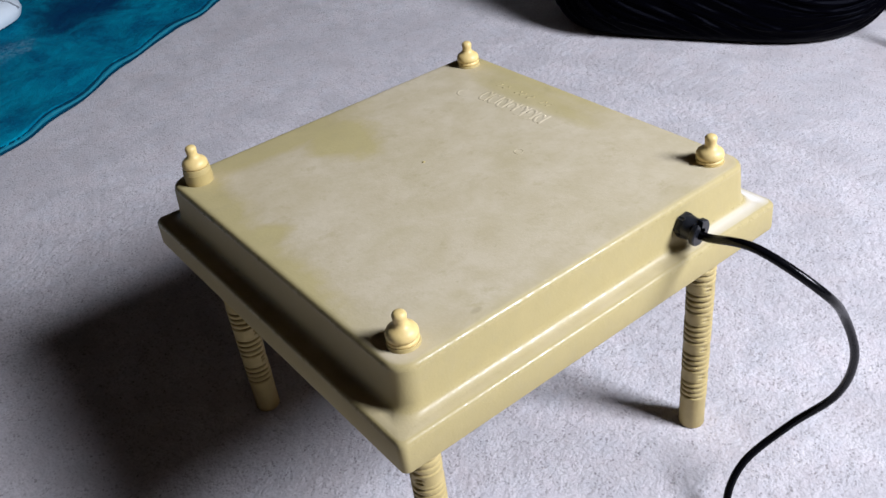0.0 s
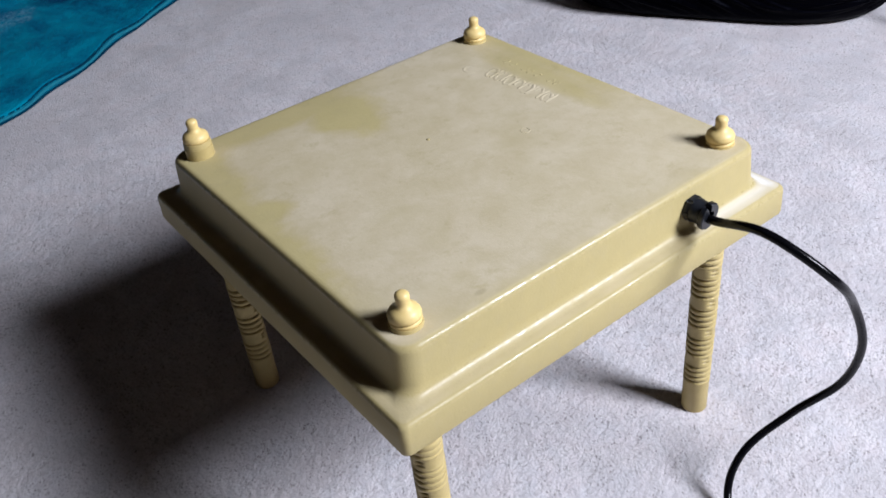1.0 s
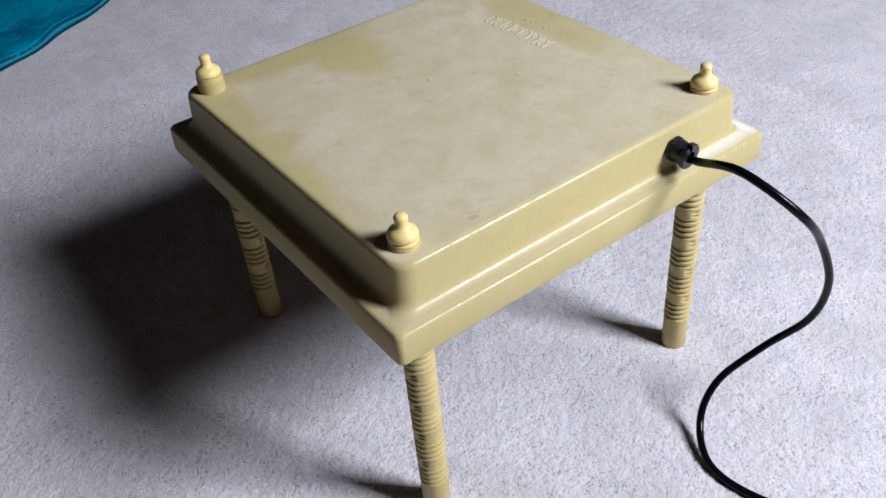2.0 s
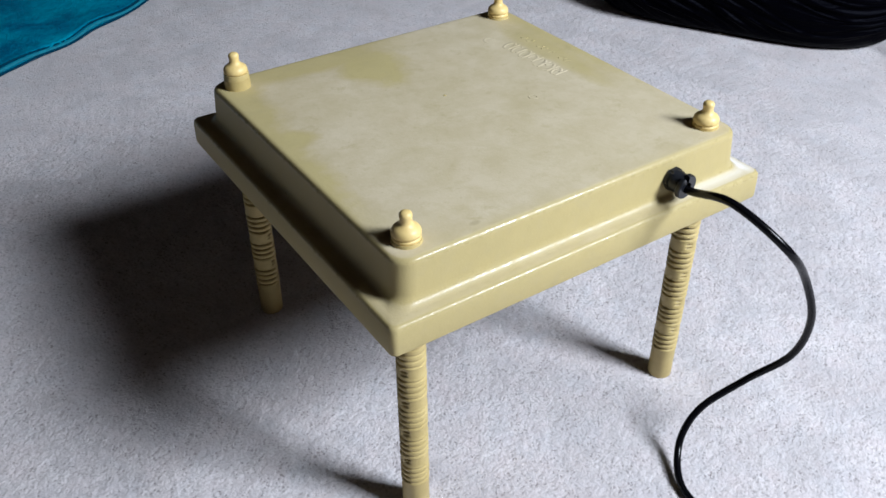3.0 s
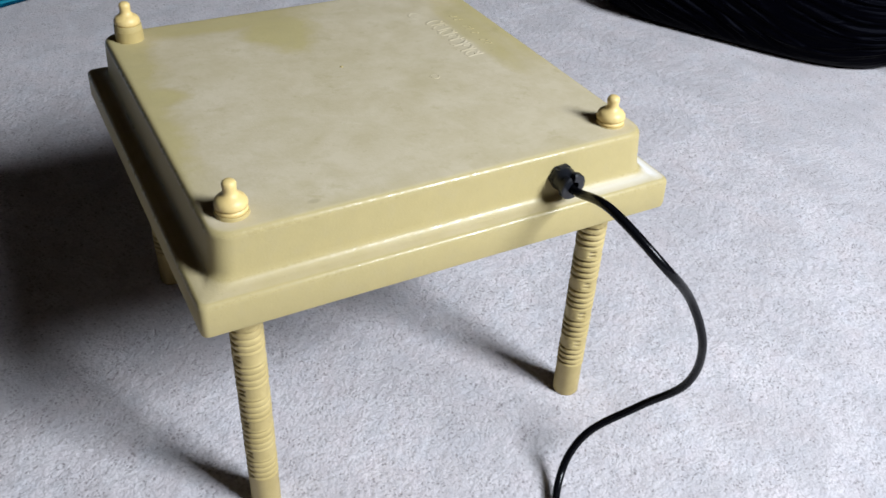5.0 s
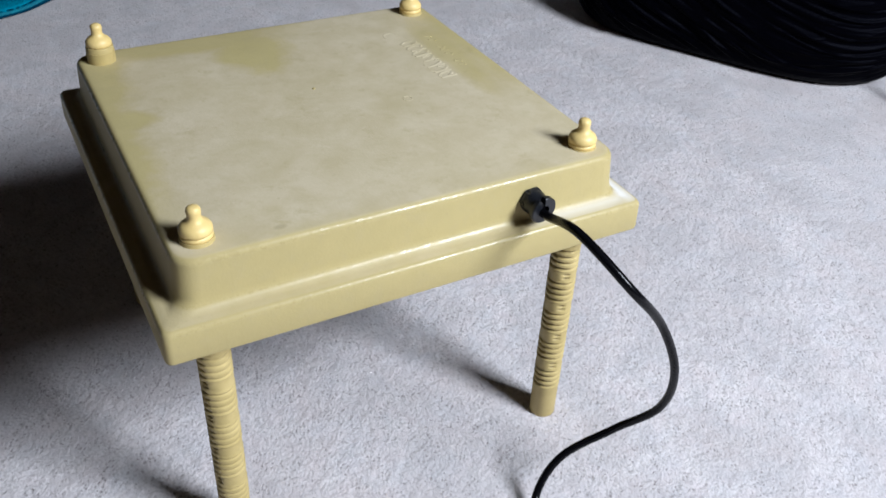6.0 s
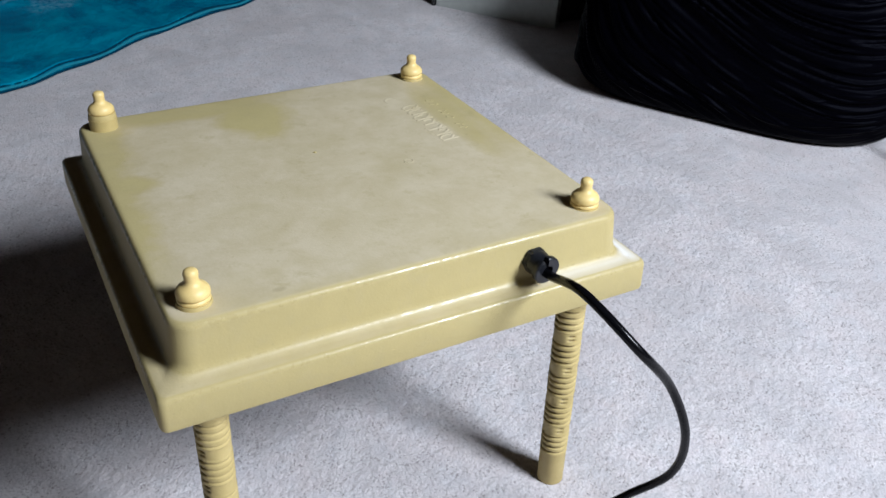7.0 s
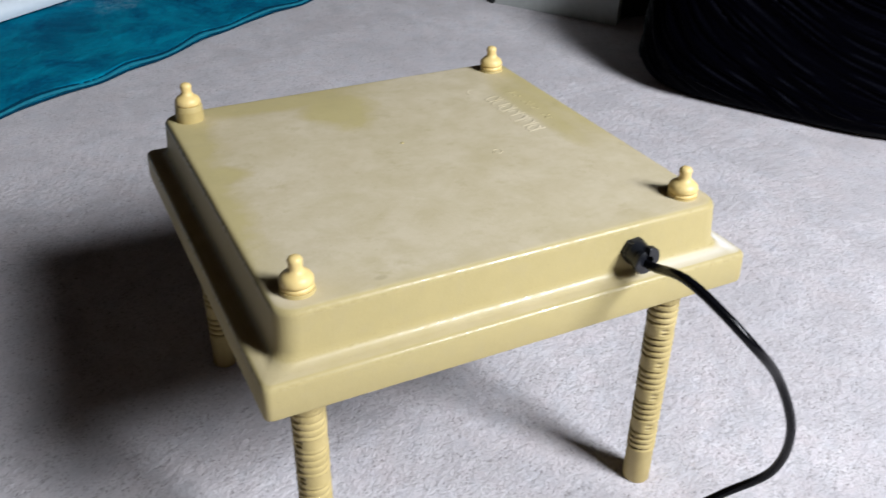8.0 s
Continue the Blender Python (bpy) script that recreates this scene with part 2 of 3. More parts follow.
M_BODY = plastic_body()
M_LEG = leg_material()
M_COLLAR = plain("leg_plastic", (0.47, 0.365, 0.15), (0.53, 0.415, 0.18), 0.45, 60.0, 0.15, 0.0005)
M_CAP = plain("cap_plastic", (0.70, 0.52, 0.20), (0.76, 0.57, 0.24), 0.45, 70.0, 0.08, 0.0004)
M_CORD = plain("black_pvc", (0.0022, 0.0022, 0.003), (0.0035, 0.0035, 0.005), 0.20, 90.0, 0.12, 0.0006, spec=0.17)
M_PANEL = plain("dark_panel", (0.022, 0.020, 0.019), (0.032, 0.030, 0.028), 0.6, 30.0)
M_GLAND = plain("black_nylon", (0.006, 0.007, 0.010), (0.011, 0.012, 0.016), 0.36, 120.0, 0.1, 0.0004)
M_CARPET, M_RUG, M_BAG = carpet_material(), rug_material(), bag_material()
M_NAVY = plain("navy_seam", (0.0, 0.026, 0.06), (0.0, 0.045, 0.085), 0.95, 120.0, 0.4, 0.001, spec=0.1)
M_HEM = plain("teal_hem_binding", (0.0, 0.13, 0.20), (0.001, 0.22, 0.31), 0.85, 120.0, 0.5, 0.001)
# unseen walls and ceiling, darkened to hold down bounced light in the room
M_WALL = plain("low_bounce_wall", (0.042, 0.026, 0.0155), (0.054, 0.034, 0.021), 0.85, 6.0, 0.15, 0.002, bscale=160.0)
M_CEIL = plain("low_bounce_ceiling", (0.042, 0.030, 0.021), (0.052, 0.038, 0.028), 0.9, 5.0, 0.1, 0.002, bscale=90.0)
M_TRIM = plain("white_trim_paint", (0.72, 0.72, 0.70), (0.80, 0.80, 0.78), 0.45, 12.0)
M_WHITE = plain("white_plastic", (0.72, 0.79, 0.85), (0.77, 0.84, 0.90), 0.38, 20.0)
M_SEAM = plain("grey_seam", (0.22, 0.25, 0.28), (0.28, 0.31, 0.34), 0.6, 40.0)
M_BOARD = plain("pale_board_paint", (0.47, 0.50, 0.48), (0.56, 0.59, 0.57), 0.6, 14.0, 0.1, 0.001)
M_BLACK = plain("black_lacquer", (0.006, 0.006, 0.008), (0.012, 0.011, 0.012), 0.6, 25.0)
M_RUBBER = plain("black_rubber", (0.010, 0.010, 0.011), (0.02, 0.02, 0.021), 0.7, 90.0)
GLASS = Nodes("window_glass")
GLASS.set(Base_Color=(1.0, 1.0, 1.0), Roughness=0.0, Transmission_Weight=1.0, IOR=1.45)
M_GLASS = GLASS.mat


# ---- mesh helpers ----
def smooth_mesh(mesh, angle=40.0):
    for p in mesh.polygons:
        p.use_smooth = True
    mesh.set_sharp_from_angle(angle=radians(angle))


def part(name, bm, material, parent=None, label="", angle=40.0):
    """One bmesh as one mesh object, under a thing or a part."""
    mesh = bpy.data.meshes.new(name)
    bm.normal_update()
    bm.to_mesh(mesh)
    bm.free()
    smooth_mesh(mesh, angle)
    mesh.materials.append(material)
    ob = new(name, mesh)
    if parent:
        ob.parent = parent
    if label:
        ob["label"] = label
    return ob


def grid_mesh(name, verts, nu, nv, material, close_u=False):
    """A mesh from nu x nv points laid out row by row."""
    iu = np.arange(nu if close_u else nu - 1)
    a = (np.arange(nv - 1)[:, None] * nu + iu[None, :]).ravel()
    b = (np.arange(nv - 1)[:, None] * nu + ((iu + 1) % nu)[None, :]).ravel()
    faces = np.stack([a, b, b + nu, a + nu], 1)
    mesh = bpy.data.meshes.new(name)
    mesh.from_pydata(verts.tolist(), [], faces.tolist())
    for p in mesh.polygons:
        p.use_smooth = True
    mesh.materials.append(material)
    return mesh


def ring_loft(bm, rings, cap_start=True, cap_end=True):
    loops = [[bm.verts.new(p) for p in ring] for ring in rings]
    n = len(loops[0])
    for lo, hi in zip(loops, loops[1:]):
        for i in range(n):
            bm.faces.new((lo[i], lo[(i + 1) % n], hi[(i + 1) % n], hi[i]))
    if cap_start:
        bm.faces.new(loops[0][::-1])
    if cap_end:
        bm.faces.new(loops[-1])
    return loops


def lathe(profile, seg=32, cap_start=True, cap_end=True, bm=None):
    """Turn (radius, z) pairs round the z axis."""
    bm = bm or bmesh.new()
    rings = [[(max(r, 1e-4) * math.cos(2 * math.pi * i / seg), max(r, 1e-4) * math.sin(2 * math.pi * i / seg), z) for i in range(seg)] for r, z in profile]
    ring_loft(bm, rings, cap_start, cap_end)
    return bm


def rounded_square(half, r, z, n=7, half_y=None):
    hy = half_y or half
    pts = []
    for q, (sx, sy) in enumerate(((1, 1), (-1, 1), (-1, -1), (1, -1))):
        for i in range(n):
            a = math.pi / 2 * (q + i / (n - 1))
            pts.append((sx * (half - r) + r * math.cos(a), sy * (hy - r) + r * math.sin(a), z))
    return pts


def box(bm, x0, x1, y0, y1, z0, z1, bevel=0.0):
    vs = [bm.verts.new((x, y, z)) for z in (z0, z1) for x, y in ((x0, y0), (x1, y0), (x1, y1), (x0, y1))]
    fs = [bm.faces.new([vs[i] for i in f]) for f in ((3, 2, 1, 0), (4, 5, 6, 7), (0, 1, 5, 4), (1, 2, 6, 5), (2, 3, 7, 6), (3, 0, 4, 7))]
    if bevel:
        edges = list({e for f in fs for e in f.edges})
        bmesh.ops.bevel(bm, geom=edges, offset=bevel, segments=3, affect="EDGES", profile=0.5)
    return bm


def tube(bm, pts, radius, seg=12):
    """A round rod along a list of points."""
    pts = [Vector(p) for p in pts]
    rings, side = [], None
    for i, p in enumerate(pts):
        d = (pts[min(i + 1, len(pts) - 1)] - pts[max(i - 1, 0)]).normalized()
        side = (side or d.orthogonal()) - d * d.dot(side or d.orthogonal())
        side.normalize()
        up = d.cross(side)
        rings.append([tuple(p + radius * (math.cos(2 * math.pi * k / seg) * side + math.sin(2 * math.pi * k / seg) * up)) for k in range(seg)])
    ring_loft(bm, rings)
    return bm


def spline(ctrl, steps=14):
    c = [np.array(p, float) for p in ctrl]
    c = [2 * c[0] - c[1], *c, 2 * c[-1] - c[-2]]
    out = []
    for a, b, d, e in zip(c, c[1:], c[2:], c[3:]):
        for k in range(steps):
            u = k / steps
            out.append(0.5 * (2 * b + (d - a) * u + (2 * a - 5 * b + 4 * d - e) * u * u + (-a + 3 * b - 3 * d + e) * u ** 3))
    return [tuple(p) for p in out] + [tuple(c[-2])]


def thing(name, label, category, m=None, group=""):
    e = new(name)
    e.empty_display_size = 0.05
    e.matrix_world = m or Matrix()
    return tagged(e, label, category, group)


def lattice(shape, cell, rng):
    """Smooth random field of the given grid shape; cell: points from bump to bump."""
    h, w = shape
    gh, gw = int(h / cell) + 3, int(w / cell) + 3
    g = rng.random((gh, gw))
    y, x = np.arange(h) / cell, np.arange(w) / cell
    iy, ix = y.astype(int), x.astype(int)
    fy, fx = y - iy, x - ix
    fy, fx = fy * fy * (3 - 2 * fy), fx * fx * (3 - 2 * fx)
    a = g[iy][:, ix] * (1 - fx) + g[iy][:, ix + 1] * fx
    b = g[iy + 1][:, ix] * (1 - fx) + g[iy + 1][:, ix + 1] * fx
    return a * (1 - fy[:, None]) + b * fy[:, None]


# ---- the room ----
ROOM_X, ROOM_Y, ROOM_Z, THICK = (-3.2, 3.0), (-1.50, 3.9), 2.60, 0.16


def carpet():
    def axis(lo, a, b, hi, fine, mid):
        out = list(np.arange(a, b, fine))
        step, p = fine, b
        while p < hi:
            out.append(p)
            step = min(step * 1.06, mid if p < b + 0.8 else 0.25)
            p += step
        out.append(hi)
        step, p, low = fine, a - fine, []
        while p > lo:
            low.append(p)
            step = min(step * 1.08, 0.25)
            p -= step
        low.append(lo)
        return np.array(low[::-1] + out)

    xs = axis(ROOM_X[0], -0.40, 0.50, ROOM_X[1], 0.0021, 0.006)
    ys = axis(ROOM_Y[0], -0.28, 0.46, ROOM_Y[1], 0.0021, 0.006)
    rng = np.random.default_rng(4)
    shape = (len(ys), len(xs))
    z = 0.0011 * (rng.random(shape) - 0.5) + 0.0004 * (lattice(shape, 2.3, rng) - 0.5) + 0.0006 * (lattice(shape, 60, rng) - 0.5)
    X, Y = np.meshgrid(xs, ys)
    near = (np.interp(X, [-0.46, -0.40, 0.50, 0.62], [0.2, 1, 1, 0.2]) * np.interp(Y, [-0.34, -0.28, 0.46, 0.58], [0.2, 1, 1, 0.2]))
    z = z * near
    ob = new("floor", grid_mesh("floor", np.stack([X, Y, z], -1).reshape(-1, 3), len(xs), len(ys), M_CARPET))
    return tagged(ob, "pale grey-lilac cut pile carpet with dark flecks", "carpet", kind="structure")


def wall(name, x0, x1, y0, y1, hole=None):
    """A wall with thickness; hole: (lo, hi, z0, z1) of an opening along x."""
    bm = bmesh.new()
    if hole:
        a, b, z0, z1 = hole
        for lo, hi, za, zb in ((x0, a, -0.02, ROOM_Z), (b, x1, -0.02, ROOM_Z), (a, b, -0.02, z0), (a, b, z1, ROOM_Z)):
            box(bm, lo, hi, y0, y1, za, zb)
    else:
        box(bm, x0, x1, y0, y1, -0.02, ROOM_Z)
    return tagged(part(name, bm, M_WALL), "plain unseen wall, kept dark to limit bounced light", "wall", kind="structure")


def window(name, hole, m):
    """A framed window in an opening; its own axes: x along the wall, y outwards from the room's face."""
    w = tagged(new(name), "white framed window with clear glass", "window", kind="structure")
    w.matrix_world = m
    a, b, c, d = hole
    y = 0.10
    for q in ((a, a + 0.03, c, d), (b - 0.03, b, c, d), (a + 0.03, b - 0.03, c, c + 0.03), (a + 0.03, b - 0.03, d - 0.03, d)):
        part("window_frame", box(bmesh.new(), q[0], q[1], y - 0.03, y + 0.03, q[2], q[3], 0.004), M_TRIM, w)
    part("window_sill", box(bmesh.new(), a - 0.05, b + 0.05, -0.06, 0.05, c - 0.03, c - 0.002, 0.005), M_TRIM, w)
    pane = part("pane", box(bmesh.new(), a + 0.03, b - 0.03, y - 0.003, y + 0.003, c + 0.03, d - 0.03), M_GLASS, w)
    pane.visible_shadow = False


carpet()
(x0, x1), (y0, y1) = ROOM_X, ROOM_Y
south = (WINDOW[0] - WIN_W / 2, WINDOW[0] + WIN_W / 2, WINDOW[2] - WIN_H / 2, WINDOW[2] + WIN_H / 2)
wall("wall_south", x0 - THICK, x1 + THICK, y0 - THICK, y0, south)
wall("wall_north", x0 - THICK, x1 + THICK, y1, y1 + THICK)
wall("wall_west", x0 - THICK, x0, y0, y1)
wall("wall_east", x1, x1 + THICK, y0, y1)
tagged(part("ceiling", box(bmesh.new(), x0 - THICK, x1 + THICK, y0 - THICK, y1 + THICK, ROOM_Z, ROOM_Z + 0.1), M_CEIL), "plain unseen ceiling, kept dark to limit bounced light", "ceiling", kind="structure")
window("window_1", (-WIN_W / 2, WIN_W / 2, south[2], south[3]), pose(WINDOW[0], y0, 0, 0, 0, 180))


# ---- the brooder heating plate ----
TILT = Matrix(((1.00000, -0.00004, 0.00119, 0), (-0.00004, 0.99740, 0.07203, 0), (-0.00119, -0.07203, 0.99740, 0), (0, 0, 0, 1)))
TOP, LEG_X, LEG_Y = 0.2189, 0.1185, 0.1174


def ground_at(x, y):
    """Height of the carpet below a place of the tilted plate, in the plate's own axes."""
    return 0.0012 * x + 0.0722 * y


def plate_body(parent):
    bm = bmesh.new()
    prof = [(0.1438, 0.003, 0.1694), (0.1465, 0.0035, 0.1680), (0.1480, 0.0042, 0.1687), (0.1485, 0.0045, 0.1706), (0.1482, 0.0045, 0.1858),
            (0.1478, 0.0045, 0.1872), (0.1469, 0.0043, 0.1883), (0.1456, 0.004, 0.1889), (0.1420, 0.007, 0.1892), (0.1400, 0.009, 0.1896), (0.1385, 0.0105, 0.1905),
            (0.1373, 0.0115, 0.1919), (0.1365, 0.012, 0.1938), (0.1360, 0.0123, 0.1962), (0.1349, 0.0123, 0.2149), (0.1347, 0.0122, 0.2162),
            (0.1341, 0.0120, 0.2174), (0.1332, 0.0116, 0.2183), (0.1320, 0.0110, 0.2188), (0.1304, 0.0105, TOP), (0.1266, 0.009, TOP + 0.0002), (0.08, 0.01, TOP + 0.0004), (0.03, 0.01, TOP + 0.0005)]
    ring_loft(bm, [rounded_square(h, r, z) for h, r, z in prof])
    return part("body", bm, M_BODY, parent, "moulded beige plastic housing with a dusty stained top", 30)


def leg_mesh(length):
    """A tube with groups of four grooves, deep on one half of it, and two short slots between the groups."""
    bm = bmesh.new()
    seg, r0, smooth, period = 48, 0.0094, 0.030, 0.0268
    zs = [0.0, 0.0006, 0.0016, smooth - 0.001]
    zs += list(np.arange(smooth, length - 0.026, 0.00056)) + [length - 0.004]
    rings = []
    for z in zs:
        ring = []
        for i in range(seg):
            a = 2 * math.pi * i / seg
            r = r0 - (0.0012 if z < 0.0004 else 0.0004 if z < 0.001 else 0.0)
            if smooth <= z < length - 0.027:
                q = (z - smooth) % period
                back = (a + math.pi) % (2 * math.pi) - math.pi      # 0 at the slots, minus on the grooved half
                if q < 0.0190:
                    u = (q / 0.00475) % 1.0
                    dip = max(0.0, 1.0 - abs(u - 0.5) / 0.27)
                    deep = min(1.0, max(0.22, 1.0 - (back + 0.10) / 0.45)) if back > -2.5 else 0.22
                    r -= 0.0019 * deep * dip * dip * (3 - 2 * dip)
                    r += 0.00025 * (1 - dip)
                elif 0.0200 < q < 0.0260:
                    dip = max(0.0, 1.0 - abs(((q - 0.0200) / 0.0030) % 1.0 - 0.5) / 0.34)
                    r -= 0.0024 * dip * min(1.0, max(0.0, (0.26 - abs(back + 0.02)) * 9))
                    r += 0.0003 * min(1.0, max(0.0, (0.55 - abs(back + 0.75)) * 6))
            ring.append((r * math.cos(a), r * math.sin(a), z))
        rings.append(ring)
    ring_loft(bm, rings)
    return bm


CAP = [(0.0080, -0.0006), (0.0085, 0.0001), (0.0086, 0.0010), (0.0084, 0.0017), (0.0079, 0.0020), (0.0079, 0.0023), (0.0085, 0.0027), (0.0087, 0.0040), (0.0085, 0.0054), (0.0078, 0.0067), (0.0066, 0.0078),
       (0.0053, 0.0086), (0.0044, 0.0094), (0.0038, 0.0104), (0.0036, 0.0112), (0.0036, 0.0128), (0.0038, 0.0142), (0.0038, 0.0154), (0.0033, 0.0165), (0.0023, 0.0172), (0.0012, 0.0175), (0.0003, 0.0176)]


def brooder():
    b = thing("brooder_plate", "beige plastic chick brooder heating plate on four grooved legs", "brooder", TILT)
    plate_body(b)
    part("heating_panel", box(bmesh.new(), -0.135, 0.135, -0.135, 0.135, 0.1658, 0.1688, 0.001), M_PANEL, b, "flat dark heating panel on the underside")
    for x, y, stub, turn in ((-LEG_X, -LEG_Y, 0.0024, 3.62), (LEG_X, -LEG_Y, 0.0010, 4.38), (LEG_X, LEG_Y, 0.0020, 3.49), (-LEG_X, LEG_Y, 0.0118, 5.2)):
        foot = ground_at(x, y) - 0.0008
        length = TOP + stub - foot
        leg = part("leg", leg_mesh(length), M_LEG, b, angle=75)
        leg.location = (x, y, foot)
        leg.rotation_euler = (0, 0, turn)
        # collar that the cap sits on
        part("collar", lathe([(0.0085, length - stub - 0.001), (0.0092, length - stub - 0.001), (0.0091, length - 0.0012), (0.0088, length - 0.0003), (0.0085, length - 0.0003)], 40), M_COLLAR, leg)
        cap = part("cap", lathe(CAP, 40), M_CAP, leg, "pale yellow nipple-shaped cap", 60)
        cap.location = (0, 0, length - (0.0026 if stub > 0.01 else 0.0))
    # small moulded ring, pip and scuff on the top
    ring = bmesh.new()
    tube(ring, [(0.0488 + 0.0030 * math.cos(a), -0.0187 + 0.0030 * math.sin(a), TOP + 0.0002) for a in np.linspace(0, 2 * math.pi, 25)], 0.0005, 6)
    part("moulded_ring", ring, M_BODY, b)
    pip = part("moulding_pip", lathe([(0.0015, -0.0003), (0.0012, 0.0004), (0.0005, 0.0008)], 14), M_BODY, b)
    pip.location = (-0.0020, 0.0189, TOP + 0.0003)
    # worn raised mark near one edge, as plain strokes
    rng = np.random.default_rng(21)

    def stroke(pts, radius=0.0028):
        bm = bmesh.new()
        tube(bm, [(x, y, TOP + 0.00070 - radius) for x, y in pts], radius, 10)
        part("raised_mark", bm, M_BODY, b)

    stroke([(0.0835 + 0.0056 * math.cos(a), 0.0790 + 0.0062 * math.sin(a)) for a in np.linspace(0.4, 4.4, 14)])
    for k in range(7):
        y = 0.0630 - 0.0096 * k
        a0, h = rng.uniform(0, 6.28), rng.uniform(0.75, 1.1)
        stroke([(0.0900 + 0.0068 * h * math.cos(a), y + 0.0032 * math.sin(a) + 0.0014 * math.cos(a)) for a in np.linspace(a0, a0 + rng.uniform(3.6, 5.6), 12)])
        stroke([(0.0835 + rng.uniform(0, 0.002), y - 0.0046), (0.0905, y - 0.0036), (0.0975, y - 0.0040 + rng.uniform(0, 0.0015))])
    for k in (0, 1, 3, 4, 5, 7, 8):
        y = 0.0700 - 0.0066 * k + rng.uniform(-0.001, 0.001)
        stroke([(0.1068, y), (0.1108, y - 0.0006), (0.1110, y - 0.0024 - 0.001 * (k % 2))], 0.0026)
    # cable gland on the front wall
    g = Vector((0.0713, -0.1350, 0.2037))
    turn = Matrix.Translation(g) @ pose(0, 0, 0, 96, 0, 6)
    nut = lathe([(0.0078, -0.0004), (0.0084, 0.0004), (0.0085, 0.0032), (0.0080, 0.0042)], 6)
    bmesh.ops.bevel(nut, geom=[e for e in nut.edges if abs(e.verts[0].co.z - e.verts[1].co.z) > 0.001], offset=0.0012, segments=3, affect="EDGES")
    gland = part("cable_gland", nut, M_GLAND, b, "black nylon strain relief", 30)
    gland.matrix_local = turn
    part("barrel", lathe([(0.0076, 0.0036), (0.0076, 0.0056), (0.0073, 0.0064), (0.0072, 0.0100), (0.0070, 0.0108)], 30), M_GLAND, gland, "smooth clamp of the strain relief")
    collar = bmesh.new()                # end collar with a notch cut through its rim
    for k in range(44):
        ring = []
        for r, z in ((0.0046, 0.0104), (0.0080, 0.0104), (0.0087, 0.0109), (0.0087, 0.0134), (0.0081, 0.0141), (0.0036, 0.0141)):
            a = radians(118 + 336 * k / 43)
            ring.append(collar.verts.new((r * math.cos(a), r * math.sin(a), z)))
        if k:
            for m in range(6):
                collar.faces.new((last[m], ring[m], ring[(m + 1) % 6], last[(m + 1) % 6]))
        else:
            collar.faces.new(ring)
        last = ring
    collar.faces.new(last[::-1])
    bmesh.ops.recalc_face_normals(collar, faces=collar.faces)
    part("end_collar", collar, M_GLAND, gland, "notched end collar of the strain relief")
    # power cable, drooping to the carpet
    inv = TILT.inverted()
    cable = [(0.0711, -0.1274, 0.2113), *CABLE]
    bm = tube(bmesh.new(), [tuple(inv @ Vector(p)) for p in spline(cable)], 0.0027, 14)
    part("power_cable", bm, M_CORD, b, "glossy black rubber mains cable", 60)
    return b


CABLE = [(0.0714, -0.1401, 0.2133), (0.0665, -0.1737, 0.2274), (0.0789, -0.2090, 0.2117), (0.1066, -0.2130, 0.1775), (0.1247, -0.2174, 0.1359),
         (0.1302, -0.2108, 0.0945), (0.1157, -0.1930, 0.0610), (0.0861, -0.1825, 0.0357), (0.0659, -0.1888, 0.0114), (0.0476, -0.2170, 0.0034),
         (0.0559, -0.2590, 0.0034), (0.0899, -0.3032, 0.0034), (0.16, -0.36, 0.0034)]
brooder()


# ---- the teal rug ----
def rug():
    ux, uy = 0.871, 0.491
    nu, nv = 420, 170
    rng = np.random.default_rng(8)
    us, vs = np.linspace(-1.0, 0.62, nu), np.concatenate([[0.0], np.linspace(0.004, 0.75, nv - 1)])
    U, V = np.meshgrid(us, vs)
    wave = 0.0022 * np.cos(2 * math.pi * (U + 0.10) / 0.128) + 0.0013 * np.sin(2 * math.pi * U / 0.083) * np.sin(9 * U) + 0.005 * np.sin(2 * math.pi * U / 0.37) - 0.003
    W = V + wave * np.exp(-V / 0.10)
    lump = 0.0020 * np.cos(2 * math.pi * (U + 0.10) / 0.128) * np.exp(-V / 0.05)
    Z = 0.0085 + lump + 0.0016 * (rng.random(U.shape) - 0.5) + 0.005 * (lattice(U.shape, 18, rng) - 0.5)
    Z[0] = 0.002
    pts = np.stack([U * ux - W * uy, 0.774 + U * uy + W * ux, Z], -1).reshape(-1, 3)
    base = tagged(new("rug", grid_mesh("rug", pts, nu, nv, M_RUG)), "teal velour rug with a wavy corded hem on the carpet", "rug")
    edge = [(U[0, i] * ux - W[0, i] * uy, 0.774 + U[0, i] * uy + W[0, i] * ux, 0.0062 + lump[0, i] * 0.6) for i in range(0, nu, 2)]
    inner = [(x - 0.0042 * uy, y + 0.0042 * ux, 0.0080 + (z - 0.0062) * 1.4) for x, y, z in edge]
    outer = [(x + 0.0018 * uy, y - 0.0018 * ux, 0.0030) for x, y, z in edge]
    # thin dark cord along the outer foot of the hem
    part("outer_line", tube(bmesh.new(), outer, 0.0016, 8), M_NAVY, base, "thin dark line outside the binding", 80)
    part("seam", tube(bmesh.new(), inner, 0.0016, 8), M_NAVY, base, "navy sunken seam beside the binding", 80)
    part("hem", tube(bmesh.new(), edge, 0.0021, 10), M_HEM, base, "corded teal binding", 80)


rug()


